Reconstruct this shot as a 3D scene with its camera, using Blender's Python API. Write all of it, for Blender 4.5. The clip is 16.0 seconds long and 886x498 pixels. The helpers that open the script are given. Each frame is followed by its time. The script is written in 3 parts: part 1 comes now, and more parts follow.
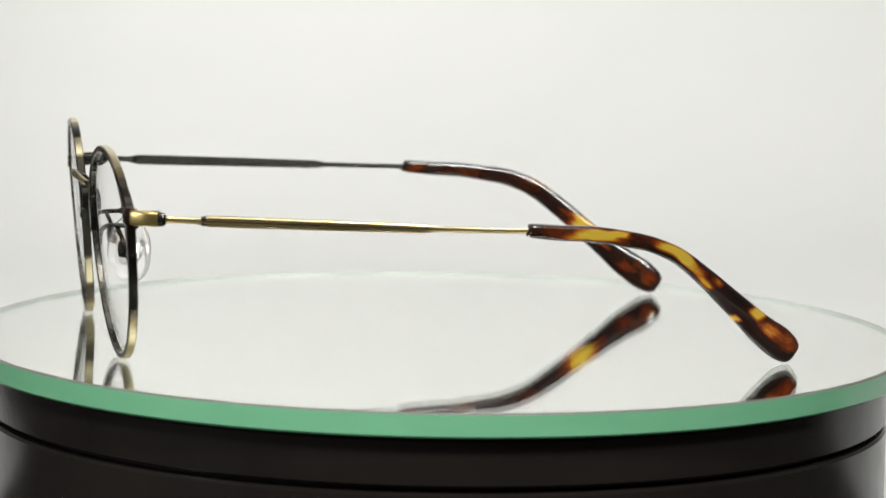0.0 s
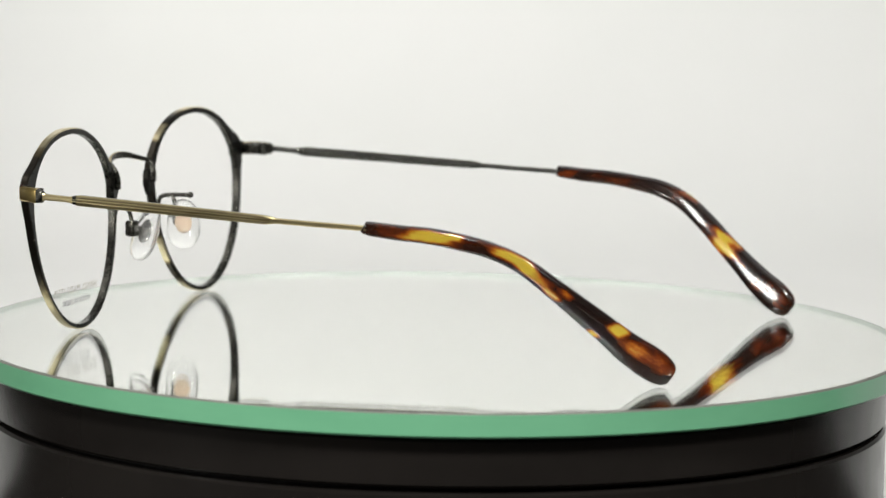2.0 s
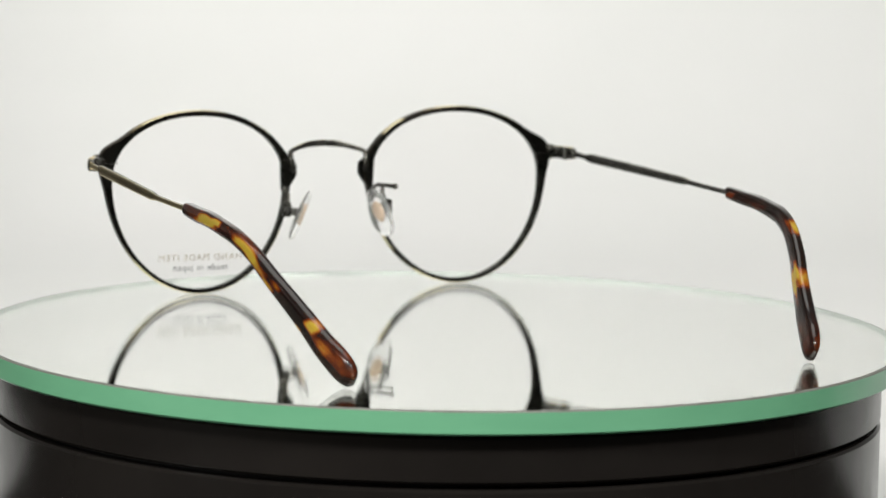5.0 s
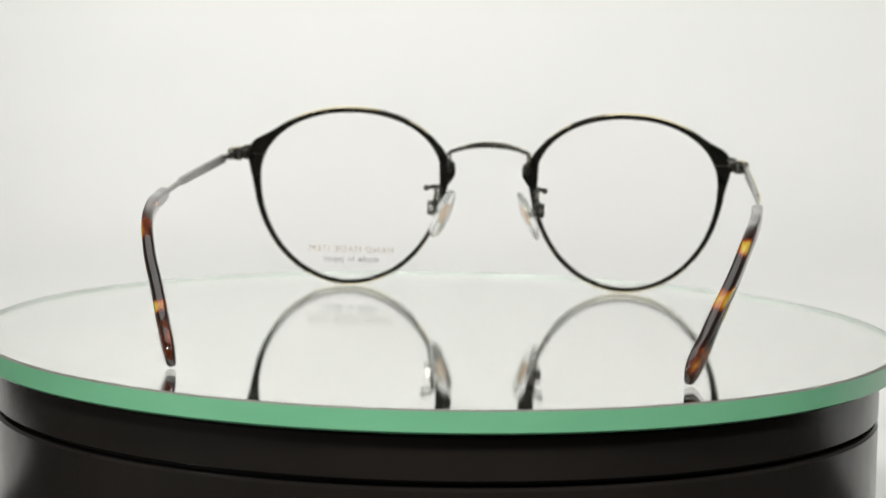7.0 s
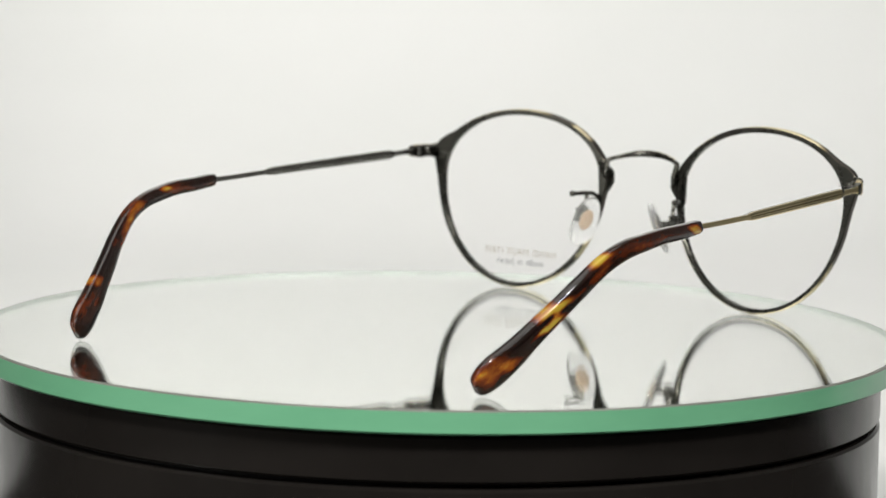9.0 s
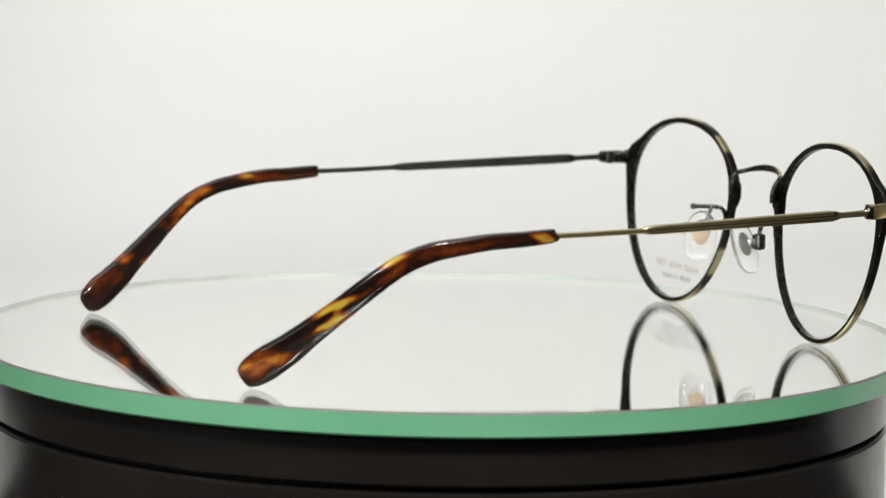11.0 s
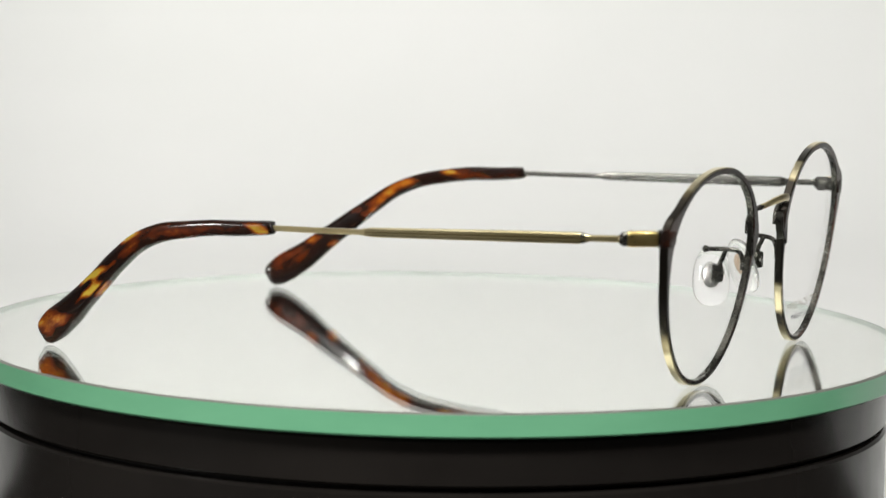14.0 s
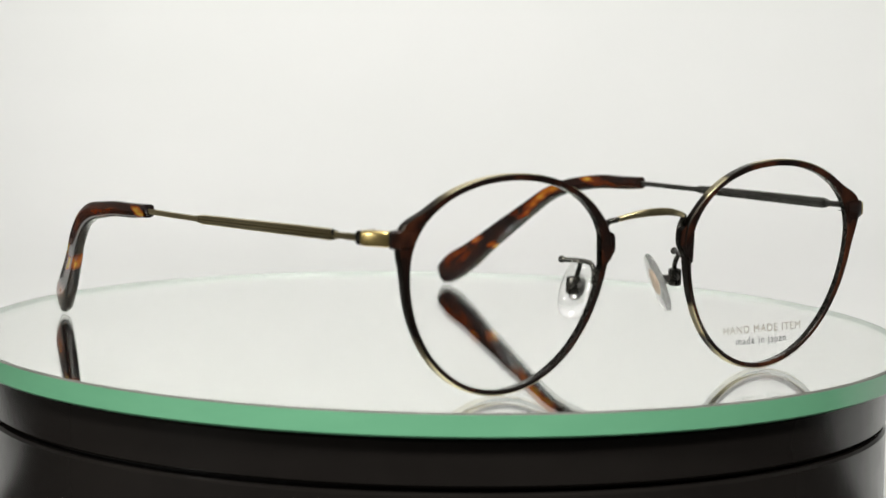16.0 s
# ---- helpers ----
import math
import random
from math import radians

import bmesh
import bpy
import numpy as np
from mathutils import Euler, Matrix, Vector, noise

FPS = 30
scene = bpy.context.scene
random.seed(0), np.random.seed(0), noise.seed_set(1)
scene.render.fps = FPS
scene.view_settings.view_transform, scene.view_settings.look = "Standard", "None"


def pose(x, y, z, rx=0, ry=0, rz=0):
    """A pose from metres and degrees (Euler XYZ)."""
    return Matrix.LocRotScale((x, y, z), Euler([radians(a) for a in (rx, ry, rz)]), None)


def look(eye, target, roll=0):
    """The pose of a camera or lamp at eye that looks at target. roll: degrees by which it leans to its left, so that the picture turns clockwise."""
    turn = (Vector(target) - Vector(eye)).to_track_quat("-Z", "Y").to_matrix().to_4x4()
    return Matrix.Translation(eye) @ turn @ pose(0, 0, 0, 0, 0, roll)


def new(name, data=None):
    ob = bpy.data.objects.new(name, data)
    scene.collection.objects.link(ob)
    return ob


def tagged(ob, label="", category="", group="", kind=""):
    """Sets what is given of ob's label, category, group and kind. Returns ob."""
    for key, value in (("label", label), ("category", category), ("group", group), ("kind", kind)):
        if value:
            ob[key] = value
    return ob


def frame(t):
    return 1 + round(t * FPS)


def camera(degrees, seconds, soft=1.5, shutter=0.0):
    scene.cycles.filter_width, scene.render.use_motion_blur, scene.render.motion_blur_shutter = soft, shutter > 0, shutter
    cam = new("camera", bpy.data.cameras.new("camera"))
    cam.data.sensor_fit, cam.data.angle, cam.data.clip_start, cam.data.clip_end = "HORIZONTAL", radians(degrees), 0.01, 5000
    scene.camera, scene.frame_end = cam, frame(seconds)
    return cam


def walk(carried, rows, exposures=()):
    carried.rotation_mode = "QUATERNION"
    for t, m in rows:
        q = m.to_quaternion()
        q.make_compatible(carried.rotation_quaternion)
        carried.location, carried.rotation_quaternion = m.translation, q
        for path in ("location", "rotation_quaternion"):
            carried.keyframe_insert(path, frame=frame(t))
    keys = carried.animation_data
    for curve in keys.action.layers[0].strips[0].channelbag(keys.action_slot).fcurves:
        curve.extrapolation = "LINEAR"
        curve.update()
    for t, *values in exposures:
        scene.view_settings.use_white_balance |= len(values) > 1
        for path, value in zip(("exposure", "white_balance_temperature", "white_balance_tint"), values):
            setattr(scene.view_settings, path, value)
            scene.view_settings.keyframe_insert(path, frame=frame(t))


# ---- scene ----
cam = camera(16.02, 16.0, 1.5)
EYE = Vector((0.0, -0.7202, 0.1082))
AIM = Vector((0.00119, 0.99248, -0.12241)).normalized()
LEAN = 1.084
# the lens breathes a little as it refocuses: metres back along its own axis
BREATH = [(0.0, 0.0005), (3.0, 0.001), (4.2, 0.003), (5.6, 0.0137), (7.0, 0.0140), (8.5, 0.0142), (9.0, 0.0112), (9.5, 0.0090), (10.0, 0.0058), (10.8, 0.0006), (12.0, 0.0), (16.0, 0.0010)]
EXPOSE = 0.0


def cam_pose(back):
    e = EYE - AIM * back
    return look(e, e + AIM, LEAN)


walk(cam, [(t, cam_pose(b)) for t, b in BREATH], [(0.0, EXPOSE), (16.0, EXPOSE)])
cam.data.dof.use_dof = True
cam.data.dof.focus_distance = 0.70
cam.data.dof.aperture_fstop = 25.0

# turn of the turntable, degrees clockwise from above; 0: the front looks away from the camera
# it does not run quite evenly: (seconds, degrees ahead of its mean speed)
DRIFT = [(0.0, 0.0), (2.0, 0.02), (3.7, 0.34), (5.0, 0.22), (5.8, 0.06), (7.0, -0.30), (8.5, -0.42), (10.2, -0.75), (12.3, -0.42), (14.0, 0.1), (16.0, -0.05)]
TURN = [(0.5 * i, -102.18 + 15.372 * 0.5 * i + float(np.interp(0.5 * i, *zip(*DRIFT)))) for i in range(33)]

# ---- world and lamps ----
world = bpy.data.worlds.new("world")
scene.world = world
world.use_nodes = True
world.node_tree.nodes["Background"].inputs[0].default_value = (0.9, 0.95, 1.0, 1)
world.node_tree.nodes["Background"].inputs[1].default_value = 0.02


def lamp(name, eye, target, sx, sy, watts, color=(1.0, 1.0, 0.958)):
    d = bpy.data.lights.new(name, "AREA")
    d.shape, d.size, d.size_y, d.energy, d.color = "RECTANGLE", sx, sy, watts, color
    ob = new(name, d)
    ob.matrix_world = look(eye, target)
    return ob


lamp("overhead_softbox", (-0.1, -0.02, 0.88), (-0.1, 0.2, 0.0), 0.9, 0.6, 3.0)
# added fill out of view, only to even out the brightness of the paper
lamp("backdrop_fill", (-0.22, 0.42, 0.58), (-0.14, 0.93, 0.42), 0.9, 0.2, 2.5)
lamp("key_lamp", (-0.40, -0.95, 0.80), (0.0, 0.0, 0.0), 0.12, 0.2, 7.2)
lamp("low_side_lamp", (-0.96, -0.60, 0.20), (0.04, 0.04, 0.03), 0.15, 0.13, 2.4)
lamp("side_lamp", (0.45, -0.90, 0.80), (0.0, 0.0, 0.0), 0.12, 0.2, 7.6)

# ---- materials ----


def material(name):
    m = bpy.data.materials.new(name)
    m.use_nodes = True
    nt = m.node_tree
    return m, nt, nt.nodes["Principled BSDF"]


def node(nt, kind, **values):
    n = nt.nodes.new(kind)
    for k, v in values.items():
        n.inputs[k].default_value = v
    return n


def ramp(nt, fac, stops):
    r = nt.nodes.new("ShaderNodeValToRGB")
    while len(r.color_ramp.elements) < len(stops):
        r.color_ramp.elements.new(0.5)
    for e, (at, col) in zip(r.color_ramp.elements, stops):
        e.position, e.color = at, (*col, 1)
    nt.links.new(fac, r.inputs[0])
    return r.outputs[0]


def noise_tex(nt, scale, detail=4.0, rough=0.55, stretch=(1, 1, 1)):
    co = nt.nodes.new("ShaderNodeTexCoord")
    mp = nt.nodes.new("ShaderNodeMapping")
    mp.inputs["Scale"].default_value = stretch
    nt.links.new(co.outputs["Object"], mp.inputs[0])
    n = node(nt, "ShaderNodeTexNoise", Scale=scale, Detail=detail, Roughness=rough)
    nt.links.new(mp.outputs[0], n.inputs["Vector"])
    return n.outputs["Fac"]


def bump(nt, bsdf, fac, strength, dist):
    b = node(nt, "ShaderNodeBump", Strength=strength, Distance=dist)
    nt.links.new(fac, b.inputs["Height"])
    nt.links.new(b.outputs[0], bsdf.inputs["Normal"])


def surface(name, stops, scale, rough=(0.3, 0.4), metal=0.0, stretch=(1, 1, 1), relief=0.0, coat=0.0, detail=4.0, spec=0.5):
    m, nt, b = material(name)
    f = noise_tex(nt, scale, detail, 0.55, stretch)
    nt.links.new(ramp(nt, f, stops), b.inputs["Base Color"])
    g = noise_tex(nt, scale * 4.3, 5.0, 0.6, stretch)
    r = node(nt, "ShaderNodeMapRange")
    r.inputs["To Min"].default_value, r.inputs["To Max"].default_value = rough
    nt.links.new(g, r.inputs["Value"])
    nt.links.new(r.outputs[0], b.inputs["Roughness"])
    b.inputs["Metallic"].default_value = metal
    b.inputs["Specular IOR Level"].default_value = spec
    b.inputs["Coat Weight"].default_value = coat
    b.inputs["Coat Roughness"].default_value = 0.04
    if relief:
        bump(nt, b, g, 0.35, relief)
    return m


PAPER = surface("backdrop_paper", [(0.3, (0.80, 0.80, 0.79)), (0.7, (0.83, 0.825, 0.82))], 6.0, (0.75, 0.9), relief=0.0002)
TABLE = surface("table_laminate", [(0.3, (0.035, 0.032, 0.03)), (0.7, (0.05, 0.046, 0.042))], 9.0, (0.75, 0.9), spec=0.1)
FLOORING = surface("floor_vinyl", [(0.3, (0.10, 0.097, 0.094)), (0.7, (0.13, 0.127, 0.122))], 3.0, (0.6, 0.8))
ROOM = surface("room_paint", [(0.3, (0.60, 0.595, 0.58)), (0.7, (0.65, 0.645, 0.63))], 2.0, (0.7, 0.9))
CEIL = surface("ceiling_paint", [(0.3, (0.66, 0.66, 0.65)), (0.7, (0.70, 0.70, 0.69))], 2.0, (0.8, 0.9))
BLACK = surface("black_gloss_plastic", [(0.3, (0.012, 0.0102, 0.0092)), (0.7, (0.019, 0.0162, 0.0146))], 22.0, (0.14, 0.30), relief=0.000012, spec=0.24)
PIT = surface("groove_black", [(0.3, (0.004, 0.004, 0.004)), (0.7, (0.006, 0.006, 0.006))], 60.0, (0.6, 0.8), spec=0.1)
GOLD = surface("antique_gold", [(0.30, (0.40, 0.33, 0.18)), (0.5, (0.64, 0.54, 0.31)), (0.72, (0.80, 0.69, 0.43))], 160.0, (0.26, 0.34), 1.0, (1, 0.12, 1), 0.00002)
# a darker gold for the faces of the temple grooves
GROOVE_GOLD = surface("darker_gold_in_grooves", [(0.30, (0.20, 0.155, 0.07)), (0.7, (0.34, 0.27, 0.13))], 160.0, (0.28, 0.38), 1.0, (1, 0.12, 1))
BRASS = surface("bright_brass", [(0.30, (0.60, 0.44, 0.16)), (0.7, (0.80, 0.63, 0.28))], 200.0, (0.24, 0.34), 1.0)
GUN = surface("gunmetal", [(0.30, (0.07, 0.068, 0.06)), (0.7, (0.12, 0.115, 0.10))], 220.0, (0.2, 0.34), 1.0, relief=0.00001)
INNER = surface("inner_plated_metal", [(0.30, (0.20, 0.196, 0.178)), (0.7, (0.28, 0.275, 0.255))], 150.0, (0.2, 0.3), 1.0)
DARK = surface("black_plated_metal", [(0.30, (0.022, 0.022, 0.019)), (0.7, (0.045, 0.043, 0.037))], 90.0, (0.22, 0.34), 1.0, relief=0.00001)
STEEL = surface("polished_steel", [(0.30, (0.42, 0.41, 0.39)), (0.7, (0.55, 0.54, 0.52))], 300.0, (0.14, 0.24), 1.0)
LACQUER = surface("tortoise_lacquer", [(0.42, (0.010, 0.006, 0.005)), (0.52, (0.022, 0.008, 0.005)), (0.64, (0.06, 0.018, 0.008))], 110.0, (0.2, 0.3), coat=0.15, detail=2.0, spec=0.28)
TAN = surface("tan_inlay", [(0.3, (0.50, 0.36, 0.25)), (0.7, (0.56, 0.42, 0.3))], 300.0, (0.3, 0.4))
INK_GOLD = surface("gold_ink", [(0.3, (0.30, 0.265, 0.21)), (0.7, (0.34, 0.30, 0.245))], 300.0, (0.5, 0.6))
INK_GREY = surface("grey_ink", [(0.3, (0.06, 0.063, 0.07)), (0.7, (0.075, 0.078, 0.086))], 300.0, (0.5, 0.6))
GREEN = surface("green_glass_edge", [(0.3, (0.19, 0.525, 0.30)), (0.7, (0.215, 0.57, 0.33))], 45.0, (0.27, 0.31), stretch=(1, 1, 3), coat=0.25)

WALL = surface("inner_glass_edge", [(0.3, (0.32, 0.37, 0.34)), (0.7, (0.37, 0.42, 0.385))], 60.0, (0.5, 0.6), spec=0.1)
ARRIS = surface("ground_arris", [(0.3, (0.17, 0.18, 0.155)), (0.7, (0.24, 0.25, 0.22))], 60.0, (0.3, 0.45))


def acetate():
    """Tortoise acetate: an amber share on the mesh, broken up by two noises."""
    m, nt, b = material("tortoise_acetate")
    a = nt.nodes.new("ShaderNodeAttribute")
    a.attribute_name = "amber"
    g = nt.nodes.new("ShaderNodeAttribute")
    g.attribute_name = "grain"
    tex = node(nt, "ShaderNodeTexNoise", Scale=0.34, Detail=5.0, Roughness=0.62)
    nt.links.new(g.outputs["Vector"], tex.inputs["Vector"])
    n = tex.outputs["Fac"]
    mul = nt.nodes.new("ShaderNodeMath")
    mul.operation = "MULTIPLY_ADD"
    mul.inputs[1].default_value, mul.inputs[2].default_value = 0.56, -0.28
    nt.links.new(n, mul.inputs[0])
    add = nt.nodes.new("ShaderNodeMath")
    add.operation = "ADD"
    nt.links.new(a.outputs["Fac"], add.inputs[0])
    nt.links.new(mul.outputs[0], add.inputs[1])
    col = ramp(nt, add.outputs[0], [(0.06, (0.010, 0.004, 0.003)), (0.17, (0.026, 0.006, 0.002)), (0.27, (0.13, 0.021, 0.003)), (0.345, (0.34, 0.095, 0.007)), (0.45, (0.53, 0.37, 0.04))])
    nt.links.new(col, b.inputs["Base Color"])
    b.inputs["Roughness"].default_value = 0.2
    b.inputs["Specular IOR Level"].default_value = 0.3
    b.inputs["Coat Weight"].default_value = 0.7
    b.inputs["Coat Roughness"].default_value = 0.03
    b.inputs["Subsurface Weight"].default_value = 0.3
    b.inputs["Subsurface Radius"].default_value = (1.0, 0.4, 0.12)
    b.inputs["Subsurface Scale"].default_value = 0.0012
    return m


ACETATE = acetate()


def rim_metal():
    """Side of the rims: gunmetal with paler gold stretches, whose share is on the mesh."""
    m, nt, b = material("antique_edge_metal")
    a = nt.nodes.new("ShaderNodeAttribute")
    a.attribute_name = "gilt"
    n = noise_tex(nt, 260.0, 4.0)
    add = nt.nodes.new("ShaderNodeMath")
    add.operation = "MULTIPLY_ADD"
    add.inputs[1].default_value, add.inputs[2].default_value = 0.7, -0.35
    nt.links.new(n, add.inputs[0])
    tot = nt.nodes.new("ShaderNodeMath")
    tot.operation = "ADD"
    nt.links.new(a.outputs["Fac"], tot.inputs[0])
    nt.links.new(add.outputs[0], tot.inputs[1])
    nt.links.new(ramp(nt, tot.outputs[0], [(0.25, (0.055, 0.048, 0.04)), (0.5, (0.26, 0.21, 0.12)), (0.75, (0.70, 0.61, 0.40))]), b.inputs["Base Color"])
    b.inputs["Metallic"].default_value = 1.0
    b.inputs["Roughness"].default_value = 0.3
    return m


EDGE = rim_metal()


def glass(name, color=(1, 1, 1), ior=1.5, rough=0.0):
    m, nt, b = material(name)
    b.inputs["Base Color"].default_value = (*color, 1)
    b.inputs["Transmission Weight"].default_value = 1.0
    b.inputs["IOR"].default_value = ior
    b.inputs["Roughness"].default_value = rough
    return m


LENS = glass("lens_plastic", (0.996, 0.992, 0.994), 1.025)
PAD = glass("pad_silicone", (0.995, 0.995, 0.995), 1.2, 0.05)
PAD.node_tree.nodes["Principled BSDF"].inputs["Transmission Weight"].default_value = 0.9
PAD.node_tree.nodes["Principled BSDF"].inputs["Coat Weight"].default_value = 1.0
CLEAR = glass("mirror_cover_glass", (0.997, 1.0, 0.995), 1.15)


def silver():
    m, nt, b = material("mirror_silver")
    n = noise_tex(nt, 30.0)
    nt.links.new(ramp(nt, n, [(0.3, (0.972, 0.998, 0.95)), (0.7, (0.976, 1.0, 0.955))]), b.inputs["Base Color"])
    b.inputs["Metallic"].default_value = 1.0
    b.inputs["Roughness"].default_value = 0.0
    return m


SILVER = silver()

# ---- builders ----
MM = 0.001


def part(name, bm, mats, parent=None, label="", smooth=True, sharp=38):
    me = bpy.data.meshes.new(name)
    bmesh.ops.recalc_face_normals(bm, faces=bm.faces[:])
    bm.to_mesh(me)
    bm.free()
    for m in mats if isinstance(mats, (list, tuple)) else [mats]:
        me.materials.append(m)
    if smooth:
        me.shade_smooth()
        try:
            me.set_sharp_from_angle(angle=radians(sharp))
        except AttributeError:
            pass
    ob = new(name, me)
    if parent:
        ob.parent = parent
    return tagged(ob, label)


def spline(points, steps):
    """A smooth curve through rows of numbers (Catmull-Rom), steps pieces to each span."""
    p = [np.array(q, float) for q in points]
    p = [2 * p[0] - p[1], *p, 2 * p[-1] - p[-2]]
    out = []
    for i in range(1, len(p) - 2):
        a, b, c, d = p[i - 1:i + 3]
        for k in range(steps):
            t = k / steps
            out.append(0.5 * (2 * b + (c - a) * t + (2 * a - 5 * b + 4 * c - d) * t * t + (3 * b - a - 3 * c + d) * t ** 3))
    out.append(p[-2])
    return out


def rounded(n, power):
    """Section of n points between a circle (power 2) and a square."""
    out = []
    for i in range(n):
        a = 2 * math.pi * i / n
        c, s = math.cos(a), math.sin(a)
        out.append((math.copysign(abs(c) ** (2 / power), c), math.copysign(abs(s) ** (2 / power), s)))
    return out


def sweep(bm, rows, section, side=(1, 0, 0), cap=True, mat=0):
    """Sweep a section along rows of (x, y, z, half width along side, half height); returns the rings."""
    pts = [Vector(r[:3]) for r in rows]
    rings = []
    s0 = Vector(side)
    for i, r in enumerate(rows):
        t = (pts[min(i + 1, len(pts) - 1)] - pts[max(i - 1, 0)]).normalized()
        u = (s0 - t * s0.dot(t)).normalized()
        v = t.cross(u)
        rings.append([bm.verts.new(pts[i] + u * (a * r[3]) + v * (b * r[4])) for a, b in section])
    n = len(section)
    for a, b in zip(rings, rings[1:]):
        for k in range(n):
            bm.faces.new((a[k], a[(k + 1) % n], b[(k + 1) % n], b[k])).material_index = mat
    if cap:
        bm.faces.new(rings[0]).material_index = mat
        bm.faces.new(rings[-1][::-1]).material_index = mat
    return rings


def mm(rows):
    return [tuple(v * MM for v in r) for r in rows]


def lathe(bm, profile, n=160, mats=None):
    """Turn a closed profile of (radius, z) round the z axis."""
    rings = []
    for r, z in profile:
        if r <= 1e-9:
            rings.append([bm.verts.new((0, 0, z))])
        else:
            rings.append([bm.verts.new((r * math.cos(2 * math.pi * i / n), r * math.sin(2 * math.pi * i / n), z)) for i in range(n)])
    for j, (a, b) in enumerate(zip(rings, rings[1:])):
        for i in range(n):
            k = (i + 1) % n
            if len(a) == 1:
                f = (a[0], b[k], b[i])
            elif len(b) == 1:
                f = (a[i], a[k], b[0])
            else:
                f = (a[i], a[k], b[k], b[i])
            bm.faces.new(f).material_index = mats[j] if mats else 0


def box(bm, lo, hi, bevel=0.0):
    g = bmesh.ops.create_cube(bm, size=1.0)["verts"]
    for v in g:
        v.co = Vector([lo[i] + (v.co[i] + 0.5) * (hi[i] - lo[i]) for i in range(3)])
    if bevel:
        es = {e for v in g for e in v.link_edges}
        bmesh.ops.bevel(bm, geom=list(es), offset=bevel, segments=2, affect="EDGES", profile=0.6)


# ---- the room round the set ----
FLOOR_Z, TABLE_Z = -0.80, -0.055


def slab(name, lo, hi, mat, label, category, kind="structure"):
    bm = bmesh.new()
    box(bm, lo, hi)
    return tagged(part(name, bm, mat, smooth=False), label, category, kind=kind)


# unseen room, added so that the metal has pale walls to reflect
slab("floor", (-2.0, -2.5, FLOOR_Z - 0.1), (2.0, 1.6, FLOOR_Z), FLOORING, "dark grey vinyl room floor", "floor")
slab("wall_north", (-2.0, 1.6, FLOOR_Z), (2.0, 1.7, 1.8), ROOM, "unseen off-white wall behind the backdrop", "wall")
slab("wall_south", (-2.0, -2.6, FLOOR_Z), (2.0, -2.5, 1.8), ROOM, "unseen off-white wall, kept pale to reflect in the metal", "wall")
slab("wall_west", (-2.1, -2.5, FLOOR_Z), (-2.0, 1.6, 1.8), ROOM, "unseen off-white wall, kept pale to reflect in the metal", "wall")
slab("wall_east", (2.0, -2.5, FLOOR_Z), (2.1, 1.6, 1.8), ROOM, "unseen off-white wall, kept pale to reflect in the metal", "wall")
slab("ceiling", (-2.0, -2.5, 1.8), (2.0, 1.6, 1.9), CEIL, "unseen white ceiling, kept pale to reflect in the metal", "ceiling")


def make_table():
    top = new("table")
    tagged(top, "plain dark laminate table under the white paper", "table")
    bm = bmesh.new()
    box(bm, (-0.75, -0.45, TABLE_Z - 0.032), (0.75, 1.05, TABLE_Z - 0.0006), 0.003)
    part("tabletop", bm, TABLE, top, smooth=False)
    for x in (-0.7, 0.7):
        for y in (-0.4, 1.0):
            bm = bmesh.new()
            box(bm, (x - 0.025, y - 0.025, FLOOR_Z), (x + 0.025, y + 0.025, TABLE_Z - 0.032), 0.003)
            part("leg", bm, TABLE, top, smooth=False)


make_table()


def make_backdrop():
    """White paper that runs over the table and curves up behind."""
    prof = [(0.05, TABLE_Z), (0.55, TABLE_Z)]
    for k in range(1, 17):
        a = math.radians(90 * k / 16)
        prof.append((0.55 + 0.38 * math.sin(a), TABLE_Z + 0.38 * (1 - math.cos(a))))
    prof.append((0.93, 1.35))
    bm = bmesh.new()
    rows = []
    for y, z in prof:
        edge = -0.235 - 0.095 * (y + 0.16) / 1.09
        rows.append([bm.verts.new((x, y, z)) for x in (edge, -0.1, 0.3, 0.6)])
    for a, b in zip(rows, rows[1:]):
        for k in range(3):
            bm.faces.new((a[k], a[k + 1], b[k + 1], b[k]))
    ob = part("backdrop", bm, PAPER)
    m = ob.modifiers.new("thickness", "SOLIDIFY")
    m.thickness, m.offset = 0.0004, 1.0
    tagged(ob, "seamless white paper backdrop curving up behind the turntable", "backdrop", kind="structure")


make_backdrop()

# ---- turntable and mirror ----
PLATE_R, PLATE_T, COVER = 0.1080, 0.0051, 0.0022
BASE_R = 0.1035


